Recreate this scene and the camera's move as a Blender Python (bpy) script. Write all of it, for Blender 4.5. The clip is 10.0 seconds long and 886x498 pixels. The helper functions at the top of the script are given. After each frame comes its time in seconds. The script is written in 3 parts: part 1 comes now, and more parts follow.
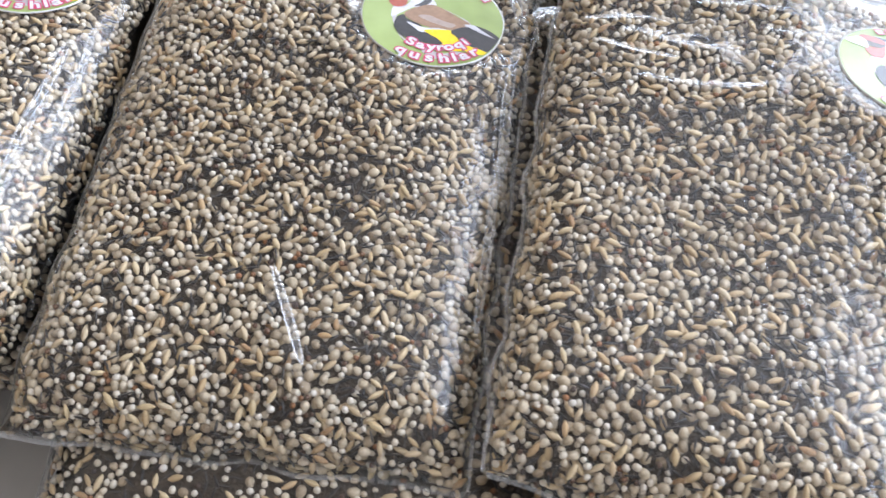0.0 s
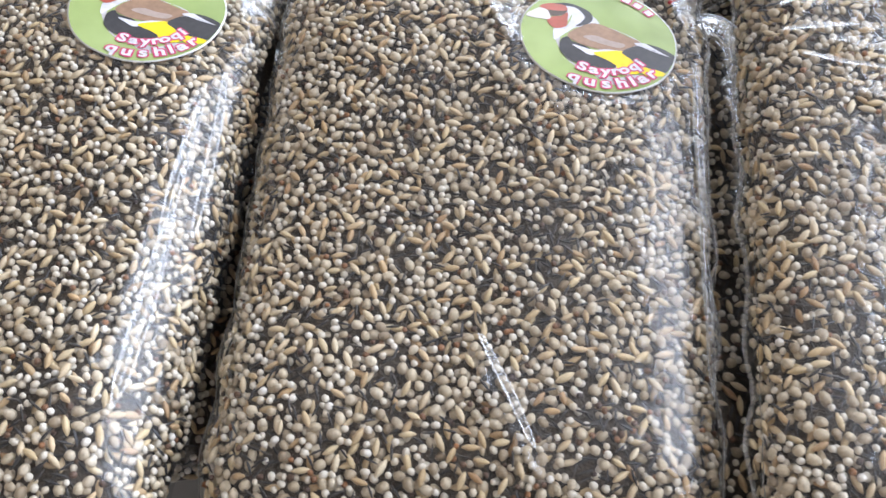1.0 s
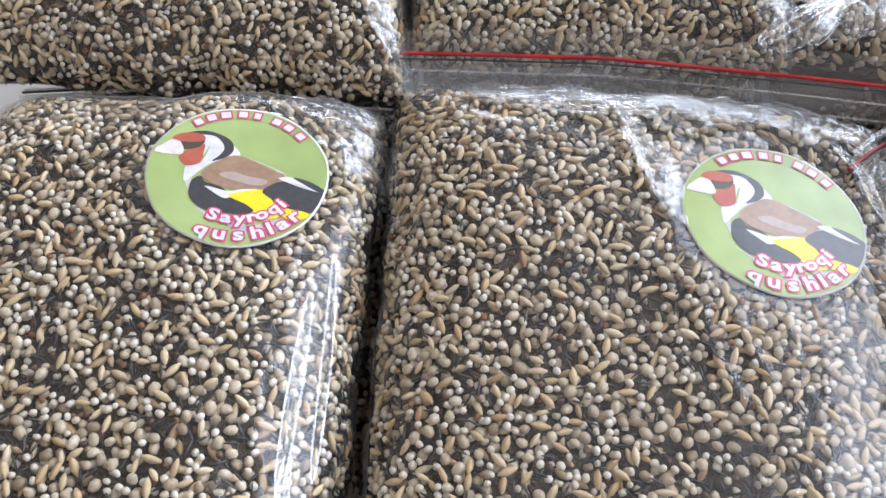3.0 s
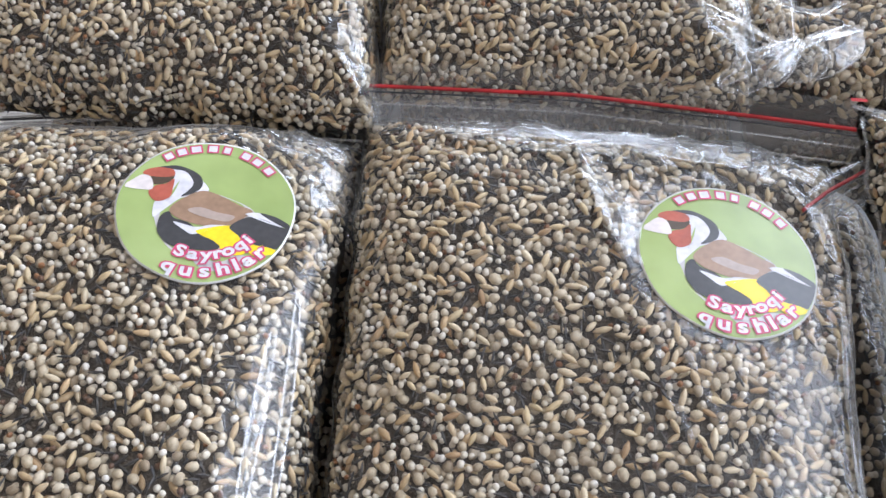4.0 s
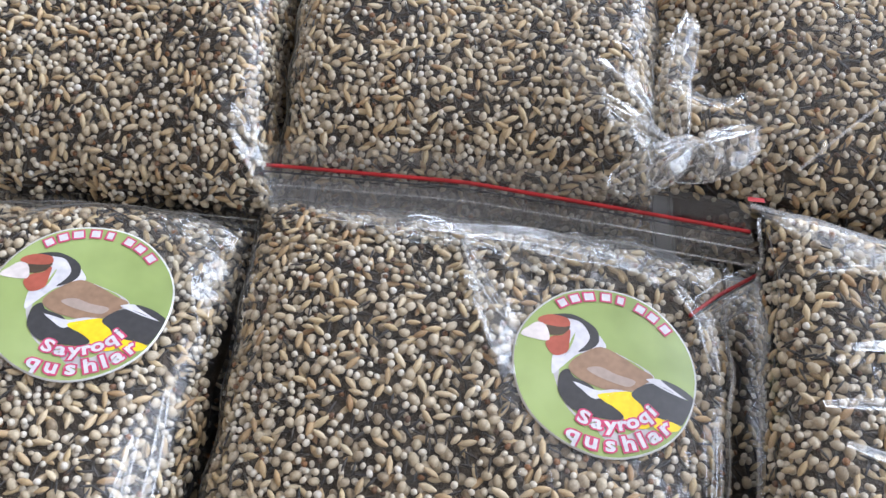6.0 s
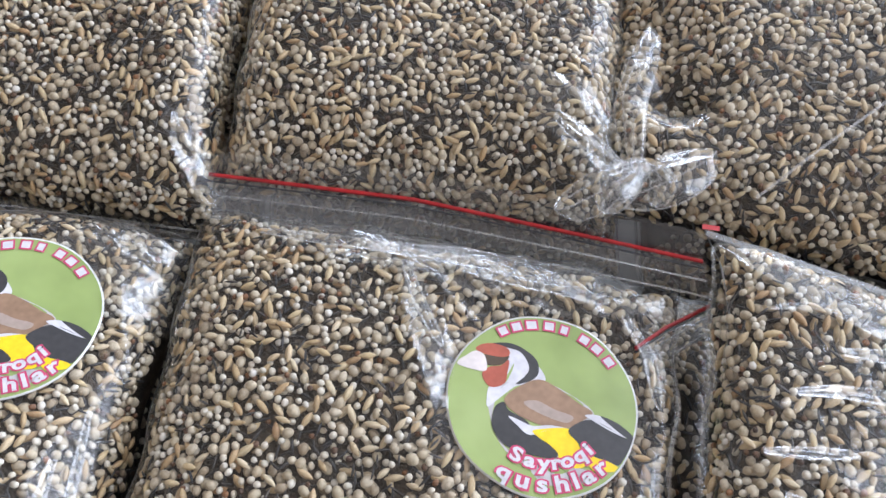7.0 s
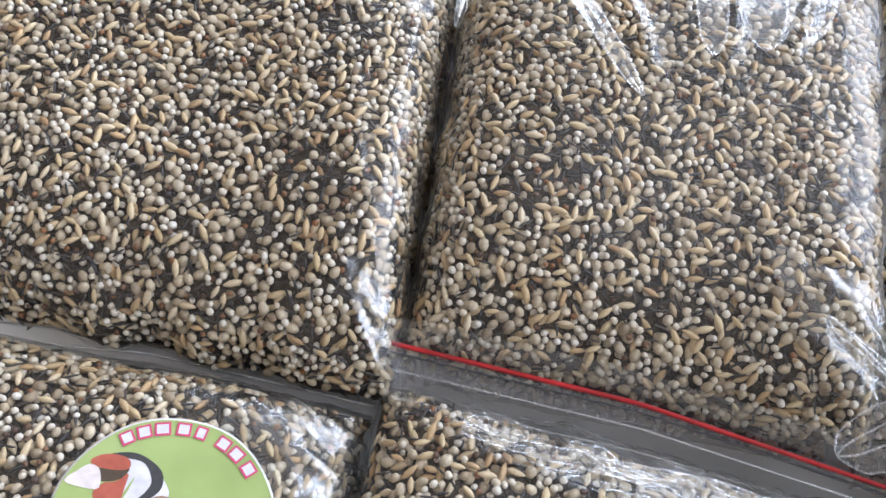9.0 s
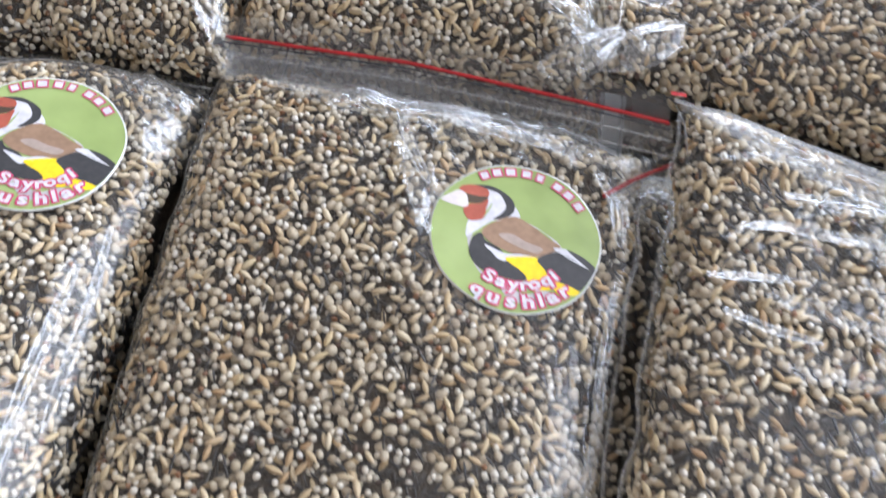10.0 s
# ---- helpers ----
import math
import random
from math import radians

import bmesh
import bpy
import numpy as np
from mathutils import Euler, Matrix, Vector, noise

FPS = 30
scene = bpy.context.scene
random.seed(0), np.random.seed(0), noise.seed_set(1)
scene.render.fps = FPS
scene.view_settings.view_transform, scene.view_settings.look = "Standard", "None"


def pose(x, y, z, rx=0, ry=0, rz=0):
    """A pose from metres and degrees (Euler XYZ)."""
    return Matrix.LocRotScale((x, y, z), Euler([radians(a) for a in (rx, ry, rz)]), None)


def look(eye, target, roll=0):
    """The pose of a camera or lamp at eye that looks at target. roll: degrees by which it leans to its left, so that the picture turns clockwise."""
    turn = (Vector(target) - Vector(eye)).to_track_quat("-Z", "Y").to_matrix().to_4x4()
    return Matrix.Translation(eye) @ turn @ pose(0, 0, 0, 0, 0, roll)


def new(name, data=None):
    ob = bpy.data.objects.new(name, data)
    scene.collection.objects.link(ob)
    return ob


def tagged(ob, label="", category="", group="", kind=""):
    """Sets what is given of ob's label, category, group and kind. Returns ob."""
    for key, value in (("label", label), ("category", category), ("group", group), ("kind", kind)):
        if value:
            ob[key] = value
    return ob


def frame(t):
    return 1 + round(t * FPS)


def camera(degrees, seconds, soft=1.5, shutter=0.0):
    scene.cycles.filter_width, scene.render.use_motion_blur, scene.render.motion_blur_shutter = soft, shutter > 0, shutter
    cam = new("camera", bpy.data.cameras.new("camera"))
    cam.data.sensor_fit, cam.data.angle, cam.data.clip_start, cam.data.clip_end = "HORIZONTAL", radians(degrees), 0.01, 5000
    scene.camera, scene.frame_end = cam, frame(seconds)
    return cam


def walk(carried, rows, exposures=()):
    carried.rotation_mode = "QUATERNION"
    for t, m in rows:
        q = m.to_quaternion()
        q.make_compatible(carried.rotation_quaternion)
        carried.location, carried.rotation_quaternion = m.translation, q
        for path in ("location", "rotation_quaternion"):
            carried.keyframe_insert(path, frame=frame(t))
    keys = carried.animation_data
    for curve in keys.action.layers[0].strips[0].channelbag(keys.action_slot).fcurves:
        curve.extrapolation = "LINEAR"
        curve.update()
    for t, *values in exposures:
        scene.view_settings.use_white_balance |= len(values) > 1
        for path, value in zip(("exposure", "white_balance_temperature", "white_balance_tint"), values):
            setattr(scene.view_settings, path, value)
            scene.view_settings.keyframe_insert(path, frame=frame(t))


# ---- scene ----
cam = camera(54.0, 10.0, soft=1.5, shutter=0.2)
# seconds, eye, turn left, look up, roll
PATH = [
    (0, (0.02835, -0.02703, 0.26743), -0.112, -50.248, 0.474),
    (0.5, (-0.00188, -0.00957, 0.26229), 0.196, -50.923, -1.471),
    (1, (-0.02907, 0.00525, 0.25887), -0.411, -50.829, -2.992),
    (1.5, (-0.04608, 0.02903, 0.25738), -0.361, -51.666, -3.292),
    (2, (-0.05978, 0.04744, 0.26218), -0.791, -52.122, -3.142),
    (2.5, (-0.06476, 0.06980, 0.26442), -1.363, -52.322, -2.645),
    (2.7, (-0.06774, 0.07540, 0.26558), -1.484, -52.006, -2.247),
    (3.8, (-0.06087, 0.09252, 0.27689), -1.375, -52.979, -1.480),
    (4, (-0.05662, 0.08882, 0.28015), -1.441, -52.895, -1.339),
    (4.5, (-0.04634, 0.09830, 0.28350), -1.953, -53.272, -0.803),
    (5, (-0.03930, 0.10693, 0.28878), -1.025, -53.276, -1.171),
    (5.5, (-0.02431, 0.11154, 0.29416), -0.420, -53.270, -1.521),
    (6.8, (-0.00306, 0.12644, 0.29345), 1.756, -54.764, -1.202),
    (7, (0.00225, 0.13065, 0.29297), 1.462, -54.952, -0.796),
    (7.5, (-0.01502, 0.13955, 0.29556), 0.733, -55.290, 1.078),
    (8, (-0.04437, 0.16103, 0.28933), 1.115, -55.688, 2.211),
    (8.5, (-0.05986, 0.18605, 0.28992), 1.830, -55.987, 2.903),
    (9, (-0.05603, 0.19614, 0.28925), 2.953, -55.755, 2.475),
    (9.5, (-0.02300, 0.15555, 0.28506), 2.659, -55.502, 2.310),
    (10, (0.01054, 0.08426, 0.29179), 2.639, -56.182, 0.939),
]
walk(cam, [(t, pose(*eye, 90 + pitch, 0, yaw) @ pose(0, 0, 0, 0, 0, roll)) for t, eye, yaw, pitch, roll in PATH],
     exposures=[(0.0, 0.05), (2.5, -0.05), (5.0, -0.18), (7.0, -0.2), (9.0, -0.12), (10.0, -0.05)])

# ---- world and light ----
world = bpy.data.worlds.new("sky")
scene.world = world
world.use_nodes = True
sky = world.node_tree.nodes.new("ShaderNodeTexSky")
sky.sky_type, sky.sun_disc = "NISHITA", False
sky.sun_elevation, sky.sun_rotation = radians(40), radians(75)
back = world.node_tree.nodes["Background"]
world.node_tree.links.new(sky.outputs[0], back.inputs[0])
back.inputs[1].default_value = 0.1

# the room round the table: x to the right, y ahead
X0, X1, Y0, Y1, Z0, Z1 = -1.9, 1.5, -1.7, 2.3, -0.75, 2.65
WY0, WY1, WZ0, WZ1 = -0.45, 2.26, 0.12, 2.5      # the window in the wall at X1
NX0, NX1, NZ0, NZ1 = -0.25, 1.42, 0.0, 1.35       # an unseen lower window in the wall at Y1, added for glare

# the second lamp fills the added window, for glare on the film
for eye, way, wide, high, power in (((X1 + 0.05, (WY0 + WY1) / 2, (WZ0 + WZ1) / 2), (-1, 0, 0), WY1 - WY0 - 0.08, WZ1 - WZ0 - 0.08, 26.0),
                             (((NX0 + NX1) / 2, Y1 + 0.05, (NZ0 + NZ1) / 2), (0, -1, 0), NX1 - NX0 - 0.08, NZ1 - NZ0 - 0.08, 46.0)):
    lamp = bpy.data.lights.new("window_light", "AREA")
    lamp.shape, lamp.size, lamp.size_y = "RECTANGLE", wide, high
    lamp.energy, lamp.color = power * wide * high, (0.735, 0.82, 1.0)
    new("window_light", lamp).matrix_world = look(eye, Vector(eye) + Vector(way))


# ---- materials ----
def material(name, colours, rough=0.5, scale=400.0, bump=0.0, spread=0.25, island=True, metal=0.0, spec=0.5):
    """A ramp of colours picked piece by piece, with grain at two scales."""
    m = bpy.data.materials.new(name)
    m.use_nodes = True
    n, l = m.node_tree.nodes, m.node_tree.links
    b = n["Principled BSDF"]
    b.inputs["Roughness"].default_value, b.inputs["Metallic"].default_value = rough, metal
    b.inputs["Specular IOR Level"].default_value = spec
    co = n.new("ShaderNodeTexCoord")
    ramp = n.new("ShaderNodeValToRGB")
    ramp.color_ramp.interpolation = "LINEAR"
    while len(ramp.color_ramp.elements) < len(colours):
        ramp.color_ramp.elements.new(0.5)
    for i, c in enumerate(colours):
        e = ramp.color_ramp.elements[i]
        e.position, e.color = i / max(1, len(colours) - 1), (*c, 1)
    fine, coarse = n.new("ShaderNodeTexNoise"), n.new("ShaderNodeTexNoise")
    fine.inputs["Scale"].default_value, coarse.inputs["Scale"].default_value = scale * 4, scale
    for t in (fine, coarse):
        l.new(co.outputs["Object"], t.inputs["Vector"])
    if island:
        geo = n.new("ShaderNodeNewGeometry")
        l.new(geo.outputs["Random Per Island"], ramp.inputs[0])
    else:
        l.new(coarse.outputs["Fac"], ramp.inputs[0])
    add = n.new("ShaderNodeMath")
    add.operation = "ADD"
    l.new(fine.outputs["Fac"], add.inputs[0])
    l.new(coarse.outputs["Fac"], add.inputs[1])
    rng = n.new("ShaderNodeMapRange")
    rng.inputs["From Min"].default_value, rng.inputs["From Max"].default_value = 0.6, 1.4
    rng.inputs["To Min"].default_value, rng.inputs["To Max"].default_value = 1 - spread, 1 + spread
    l.new(add.outputs[0], rng.inputs[0])
    mul = n.new("ShaderNodeVectorMath")
    mul.operation = "SCALE"
    l.new(ramp.outputs[0], mul.inputs[0])
    l.new(rng.outputs[0], mul.inputs["Scale"])
    l.new(mul.outputs[0], b.inputs["Base Color"])
    if bump:
        bp = n.new("ShaderNodeBump")
        bp.inputs["Strength"].default_value, bp.inputs["Distance"].default_value = 0.6, bump
        l.new(add.outputs[0], bp.inputs["Height"])
        l.new(bp.outputs[0], b.inputs["Normal"])
    return m


def film_material(name, gain=1.7, rough=0.14, cell=370.0, bump=0.0007, haze=0.0, tint=(0.97, 0.98, 0.98), spread=0.3):
    """Clear plastic film: it lets light pass and mirrors by Fresnel, drawn tight over the seeds beneath."""
    m = bpy.data.materials.new(name)
    m.use_nodes = True
    n, l = m.node_tree.nodes, m.node_tree.links
    n.remove(n["Principled BSDF"])
    out = n["Material Output"]
    co, vo, no, big = n.new("ShaderNodeTexCoord"), n.new("ShaderNodeTexVoronoi"), n.new("ShaderNodeTexNoise"), n.new("ShaderNodeTexNoise")
    vo.feature = "SMOOTH_F1"
    vo.inputs["Scale"].default_value, no.inputs["Scale"].default_value, big.inputs["Scale"].default_value = cell, cell * 0.45, 45.0
    big.inputs["Detail"].default_value = 3.0
    for t in (vo, no, big):
        l.new(co.outputs["Object"], t.inputs["Vector"])
    mixh = n.new("ShaderNodeMath")
    mixh.operation = "MULTIPLY_ADD"
    l.new(no.outputs["Fac"], mixh.inputs[0])
    mixh.inputs[1].default_value = 1.6
    l.new(vo.outputs["Distance"], mixh.inputs[2])
    more = n.new("ShaderNodeMath")
    more.operation = "MULTIPLY_ADD"
    l.new(big.outputs["Fac"], more.inputs[0])
    more.inputs[1].default_value = 1.6
    l.new(mixh.outputs[0], more.inputs[2])
    bp = n.new("ShaderNodeBump")
    bp.inputs["Strength"].default_value, bp.inputs["Distance"].default_value = 0.8, bump
    l.new(more.outputs[0], bp.inputs["Height"])
    # Schlick's curve, the same from both faces of the sheet
    lw, p5, fr = n.new("ShaderNodeLayerWeight"), n.new("ShaderNodeMath"), n.new("ShaderNodeMath")
    lw.inputs["Blend"].default_value = 0.5
    l.new(bp.outputs[0], lw.inputs["Normal"])
    p5.operation, fr.operation = "POWER", "MULTIPLY_ADD"
    l.new(lw.outputs["Facing"], p5.inputs[0])
    p5.inputs[1].default_value = 5.0
    l.new(p5.outputs[0], fr.inputs[0])
    fr.inputs[1].default_value, fr.inputs[2].default_value = 0.95, 0.045
    g = n.new("ShaderNodeMath")
    g.operation, g.use_clamp = "MULTIPLY", True
    g.inputs[1].default_value = gain
    l.new(fr.outputs[0], g.inputs[0])
    tr, gl, mx = n.new("ShaderNodeBsdfTransparent"), n.new("ShaderNodeBsdfGlossy"), n.new("ShaderNodeMixShader")
    tr.inputs[0].default_value = (*tint, 1)
    gl.inputs["Roughness"].default_value = rough
    l.new(bp.outputs[0], gl.inputs["Normal"])
    # fine crinkles spread part of the gloss
    soft_gl, lobes = n.new("ShaderNodeBsdfGlossy"), n.new("ShaderNodeMixShader")
    soft_gl.inputs["Roughness"].default_value, lobes.inputs[0].default_value = 0.46, spread
    l.new(bp.outputs[0], soft_gl.inputs["Normal"])
    l.new(gl.outputs[0], lobes.inputs[1])
    l.new(soft_gl.outputs[0], lobes.inputs[2])
    base = tr
    if haze:
        df, hz = n.new("ShaderNodeBsdfDiffuse"), n.new("ShaderNodeMixShader")
        df.inputs[0].default_value = (0.8, 0.8, 0.8, 1)
        hz.inputs[0].default_value = haze
        l.new(tr.outputs[0], hz.inputs[1])
        l.new(df.outputs[0], hz.inputs[2])
        base = hz
    l.new(g.outputs[0], mx.inputs[0])
    l.new(base.outputs[0], mx.inputs[1])
    l.new(lobes.outputs[0], mx.inputs[2])
    l.new(mx.outputs[0], out.inputs["Surface"])
    return m


CANARY = material("canary_seed", [(0.37, 0.22, 0.11), (0.58, 0.44, 0.25), (0.64, 0.51, 0.32), (0.46, 0.32, 0.17), (0.68, 0.57, 0.40), (0.52, 0.34, 0.17)], 0.5, 500, 0.00005, 0.14, spec=0.3)
HEMP = material("hemp_seed", [(0.24, 0.175, 0.11), (0.47, 0.385, 0.265), (0.56, 0.465, 0.33), (0.33, 0.255, 0.17), (0.61, 0.52, 0.39), (0.42, 0.335, 0.225)], 0.5, 330, 0.00004, 0.24, spec=0.3)
MILLET = material("white_millet", [(0.62, 0.55, 0.44), (0.68, 0.62, 0.52), (0.58, 0.49, 0.36), (0.72, 0.67, 0.60)], 0.5, 600, 0.00003, 0.08, spec=0.3)
NIGER = material("niger_seed", [(0.022, 0.021, 0.022), (0.038, 0.035, 0.034), (0.06, 0.052, 0.046), (0.028, 0.028, 0.032)], 0.45, 500, 0.00005, 0.25, spec=0.4)
RAPE = material("dark_round_seed", [(0.06, 0.035, 0.025), (0.13, 0.07, 0.04), (0.30, 0.13, 0.05), (0.05, 0.04, 0.04)], 0.5, 500, 0.00004, 0.25, spec=0.3)
SEEDS = [CANARY, HEMP, MILLET, NIGER, RAPE]
# much darker than the seeds: shade in the gaps is put into this colour
BED = material("shade_dark_filling", [(0.02, 0.015, 0.010), (0.10, 0.072, 0.046), (0.035, 0.026, 0.018), (0.14, 0.105, 0.07)], 0.8, 330, 0.0012, 0.5, island=False)
FILM = film_material("clear_film", 1.35, 0.15, 280.0, 0.0004, spread=0.45)
CRISP = film_material("crumpled_film", 1.7, 0.10, 50.0, 0.00012, 0.03)
LOOSE = film_material("loose_wrinkled_film", 2.1, 0.13, 160.0, 0.0006, 0.02)
EDGE = film_material("film_edge", 2.4, 0.12, 700.0, 0.0003, 0.26)
# the haze paints the grey reflection of the zip band as a diffuse tone
ZIPFILM = film_material("zip_film_painted_sheen", 2.2, 0.20, 60.0, 0.0003, 0.13)
RED = material("red_zip_line", [(0.28, 0.008, 0.012), (0.45, 0.014, 0.018)], 0.4, 50, 0, 0.3, island=False)
PAPER = material("sticker_paper", [(0.60, 0.60, 0.58), (0.66, 0.66, 0.63)], 0.3, 200, 0, 0.03, island=False)
GREEN = material("sticker_green", [(0.23, 0.31, 0.095), (0.285, 0.365, 0.13), (0.33, 0.40, 0.18)], 0.24, 28, 0, 0.11, island=False)
TABLE = material("white_tabletop", [(0.60, 0.60, 0.58), (0.70, 0.70, 0.68)], 0.35, 30, 0.0002, 0.05, island=False)
WOOD = material("table_legs", [(0.20, 0.13, 0.08), (0.30, 0.20, 0.12)], 0.5, 40, 0.0003, 0.15, island=False)
WALL = material("wall_paint", [(0.46, 0.40, 0.34), (0.52, 0.46, 0.40)], 0.85, 3, 0.001, 0.04, island=False)
FLOOR = material("floor_boards", [(0.20, 0.14, 0.09), (0.28, 0.20, 0.13)], 0.5, 5, 0.001, 0.12, island=False)
WHITE = material("white_frame", [(0.75, 0.75, 0.74), (0.80, 0.80, 0.79)], 0.4, 10, 0, 0.03, island=False)


def plain(name, c, rough=0.24):
    return material(name, [tuple(0.92 * v for v in c), tuple(min(1, 1.06 * v) for v in c)], rough, 160, 0, 0.14, island=False)


CRIMSON = plain("print_crimson", (0.50, 0.06, 0.14))
PWHITE = plain("print_white", (0.56, 0.55, 0.58))
PRED = plain("print_red", (0.36, 0.09, 0.06))
PBLACK = plain("print_black", (0.042, 0.043, 0.046))
PBROWN = plain("print_brown", (0.27, 0.17, 0.11))
PGREY = plain("print_grey", (0.44, 0.42, 0.42))
PTAUPE = plain("print_taupe", (0.34, 0.27, 0.23))
PDARK = plain("print_dark_brown", (0.07, 0.05, 0.035))
PCREAM = plain("print_cream", (0.62, 0.56, 0.54))
PYELLOW = plain("print_yellow", (0.80, 0.56, 0.02))


# ---- helpers of the scene ----
def part(name, me, mats, parent, label="", kind=""):
    ob = new(name, me)
    for m in mats:
        me.materials.append(m)
    ob.parent = parent
    return tagged(ob, label=label, kind=kind)


def mesh_of(name, verts, faces, smooth=True, mat=None):
    me = bpy.data.meshes.new(name)
    me.from_pydata([tuple(v) for v in verts], [], [tuple(f) for f in faces])
    if smooth:
        me.polygons.foreach_set("use_smooth", [True] * len(me.polygons))
    if mat is not None:
        me.polygons.foreach_set("material_index", np.asarray(mat, dtype=np.int32))
    me.update()
    return me


def box_mesh(name, lo, hi, bevel=0.0):
    bm = bmesh.new()
    bmesh.ops.create_cube(bm, size=1)
    for v in bm.verts:
        v.co = Vector([(a + b) / 2 + (b - a) * c for a, b, c in zip(lo, hi, v.co)])
    if bevel:
        bmesh.ops.bevel(bm, geom=list(bm.edges), offset=bevel, segments=2, affect="EDGES", profile=0.5)
    me = bpy.data.meshes.new(name)
    bm.to_mesh(me)
    bm.free()
    return me


def grid_faces(nu, nv):
    i, j = np.meshgrid(np.arange(nu - 1), np.arange(nv - 1), indexing="ij")
    a = (i * nv + j).ravel()
    return np.stack([a, a + nv, a + nv + 1, a + 1], 1)


def field(x, y, seed, scale):
    """Smooth random waves over the plan, about -1 to 1."""
    r = np.random.RandomState(seed)
    s = np.zeros_like(x)
    for k in range(7):
        a, p, w = r.uniform(0, 2 * np.pi), r.uniform(0, 2 * np.pi), r.uniform(0.6, 1.6) / scale
        s = s + np.sin((x * np.cos(a) + y * np.sin(a)) * w * 2 * np.pi + p)
    return s / 3.2


# ---- structure ----
def wall(name, lo, hi, mat=WALL):
    me = box_mesh(name, lo, hi)
    me.materials.append(mat)
    return tagged(new(name, me), label="plain painted wall", category="wall", kind="structure")


T = 0.15
tagged(wall("floor", (X0 - T, Y0 - T, Z0 - T), (X1 + T, Y1 + T, Z0), FLOOR), label="brown boarded floor under the table", category="floor")
tagged(wall("ceiling", (X0 - T, Y0 - T, Z1), (X1 + T, Y1 + T, Z1 + T)), label="plain pale ceiling", category="ceiling")
wall("wall_west", (X0 - T, Y0, Z0), (X0, Y1, Z1))
wall("wall_south", (X0 - T, Y0 - T, Z0), (X1 + T, Y0, Z1))
wall("wall_north_low", (X0 - T, Y1, Z0), (X1 + T, Y1 + T, NZ0))
wall("wall_north_high", (X0 - T, Y1, NZ1), (X1 + T, Y1 + T, Z1))
wall("wall_north_left", (X0 - T, Y1, NZ0), (NX0, Y1 + T, NZ1))
wall("wall_north_right", (NX1, Y1, NZ0), (X1 + T, Y1 + T, NZ1))
wall("wall_east_low", (X1, Y0, Z0), (X1 + T, Y1, WZ0))
wall("wall_east_high", (X1, Y0, WZ1), (X1 + T, Y1, Z1))
wall("wall_east_near", (X1, Y0, WZ0), (X1 + T, WY0, WZ1))
wall("wall_east_far", (X1, WY1, WZ0), (X1 + T, Y1, WZ1))


def window(name, m, w, h):
    """A white frame with a mullion, in an opening w wide and h high."""
    ob = tagged(new(name), label="unseen wide window with a white frame", category="window", kind="structure")
    ob.matrix_world = m
    for lo, hi in (((-w / 2, 0, 0), (-w / 2 + 0.04, 0.03, h)), ((w / 2 - 0.04, 0, 0), (w / 2, 0.03, h)), ((-w / 2 + 0.04, 0, 0), (w / 2 - 0.04, 0.03, 0.04)),
                   ((-w / 2 + 0.04, 0, h - 0.04), (w / 2 - 0.04, 0.03, h)), ((-0.02, 0, 0.04), (0.02, 0.03, h - 0.04))):
        part("window_frame", box_mesh("window_frame", lo, hi, 0.003), [WHITE], ob)


window("window_1", pose(X1 + 0.03, (WY0 + WY1) / 2, WZ0, 0, 0, 90), WY1 - WY0, WZ1 - WZ0)
window("added_window", pose((NX0 + NX1) / 2, Y1, NZ0), NX1 - NX0, NZ1 - NZ0)

table = tagged(new("table"), label="white table under the heaped seed bags", category="table")
table.location = (0.0, 0.3, Z0)
part("tabletop", box_mesh("tabletop", (-0.7, -0.5, 0.72), (0.7, 0.5, 0.75), 0.004), [TABLE], table, "white smooth tabletop")
for sx in (-0.64, 0.58):
    for sy in (-0.44, 0.38):
        part("leg", box_mesh("leg", (sx, sy, 0.0), (sx + 0.06, sy + 0.06, 0.72), 0.004), [WOOD], table)


# ---- seeds ----
def template(seg, rings, taper):
    v, f = [(0, 0, -1)], []
    for k in range(1, rings + 1):
        z = -math.cos(math.pi * k / (rings + 1))
        r = (1 - z * z) ** taper
        for i in range(seg):
            a = 2 * math.pi * i / seg
            v.append((r * math.cos(a), r * math.sin(a), z))
    v.append((0, 0, 1))
    for i in range(seg):
        j = (i + 1) % seg
        f.append((0, 1 + j, 1 + i))
        for k in range(rings - 1):
            a, b = 1 + k * seg, 1 + (k + 1) * seg
            f.append((a + i, a + j, b + j))
            f.append((a + i, b + j, b + i))
        f.append((1 + (rings - 1) * seg + i, 1 + (rings - 1) * seg + j, len(v) - 1))
    return np.array(v, float), np.array(f)


# half length, half width, half thickness in metres; shape; share
KINDS = [
    (0.00246, 0.00098, 0.00086, template(5, 4, 0.8), 0.31),
    (0.00170, 0.00140, 0.00114, template(6, 3, 0.52), 0.29),
    (0.00107, 0.00100, 0.00092, template(5, 3, 0.5), 0.21),
    (0.00215, 0.00045, 0.00042, template(3, 3, 0.7), 0.16),
    (0.00090, 0.00086, 0.00084, template(5, 3, 0.5), 0.03),
]


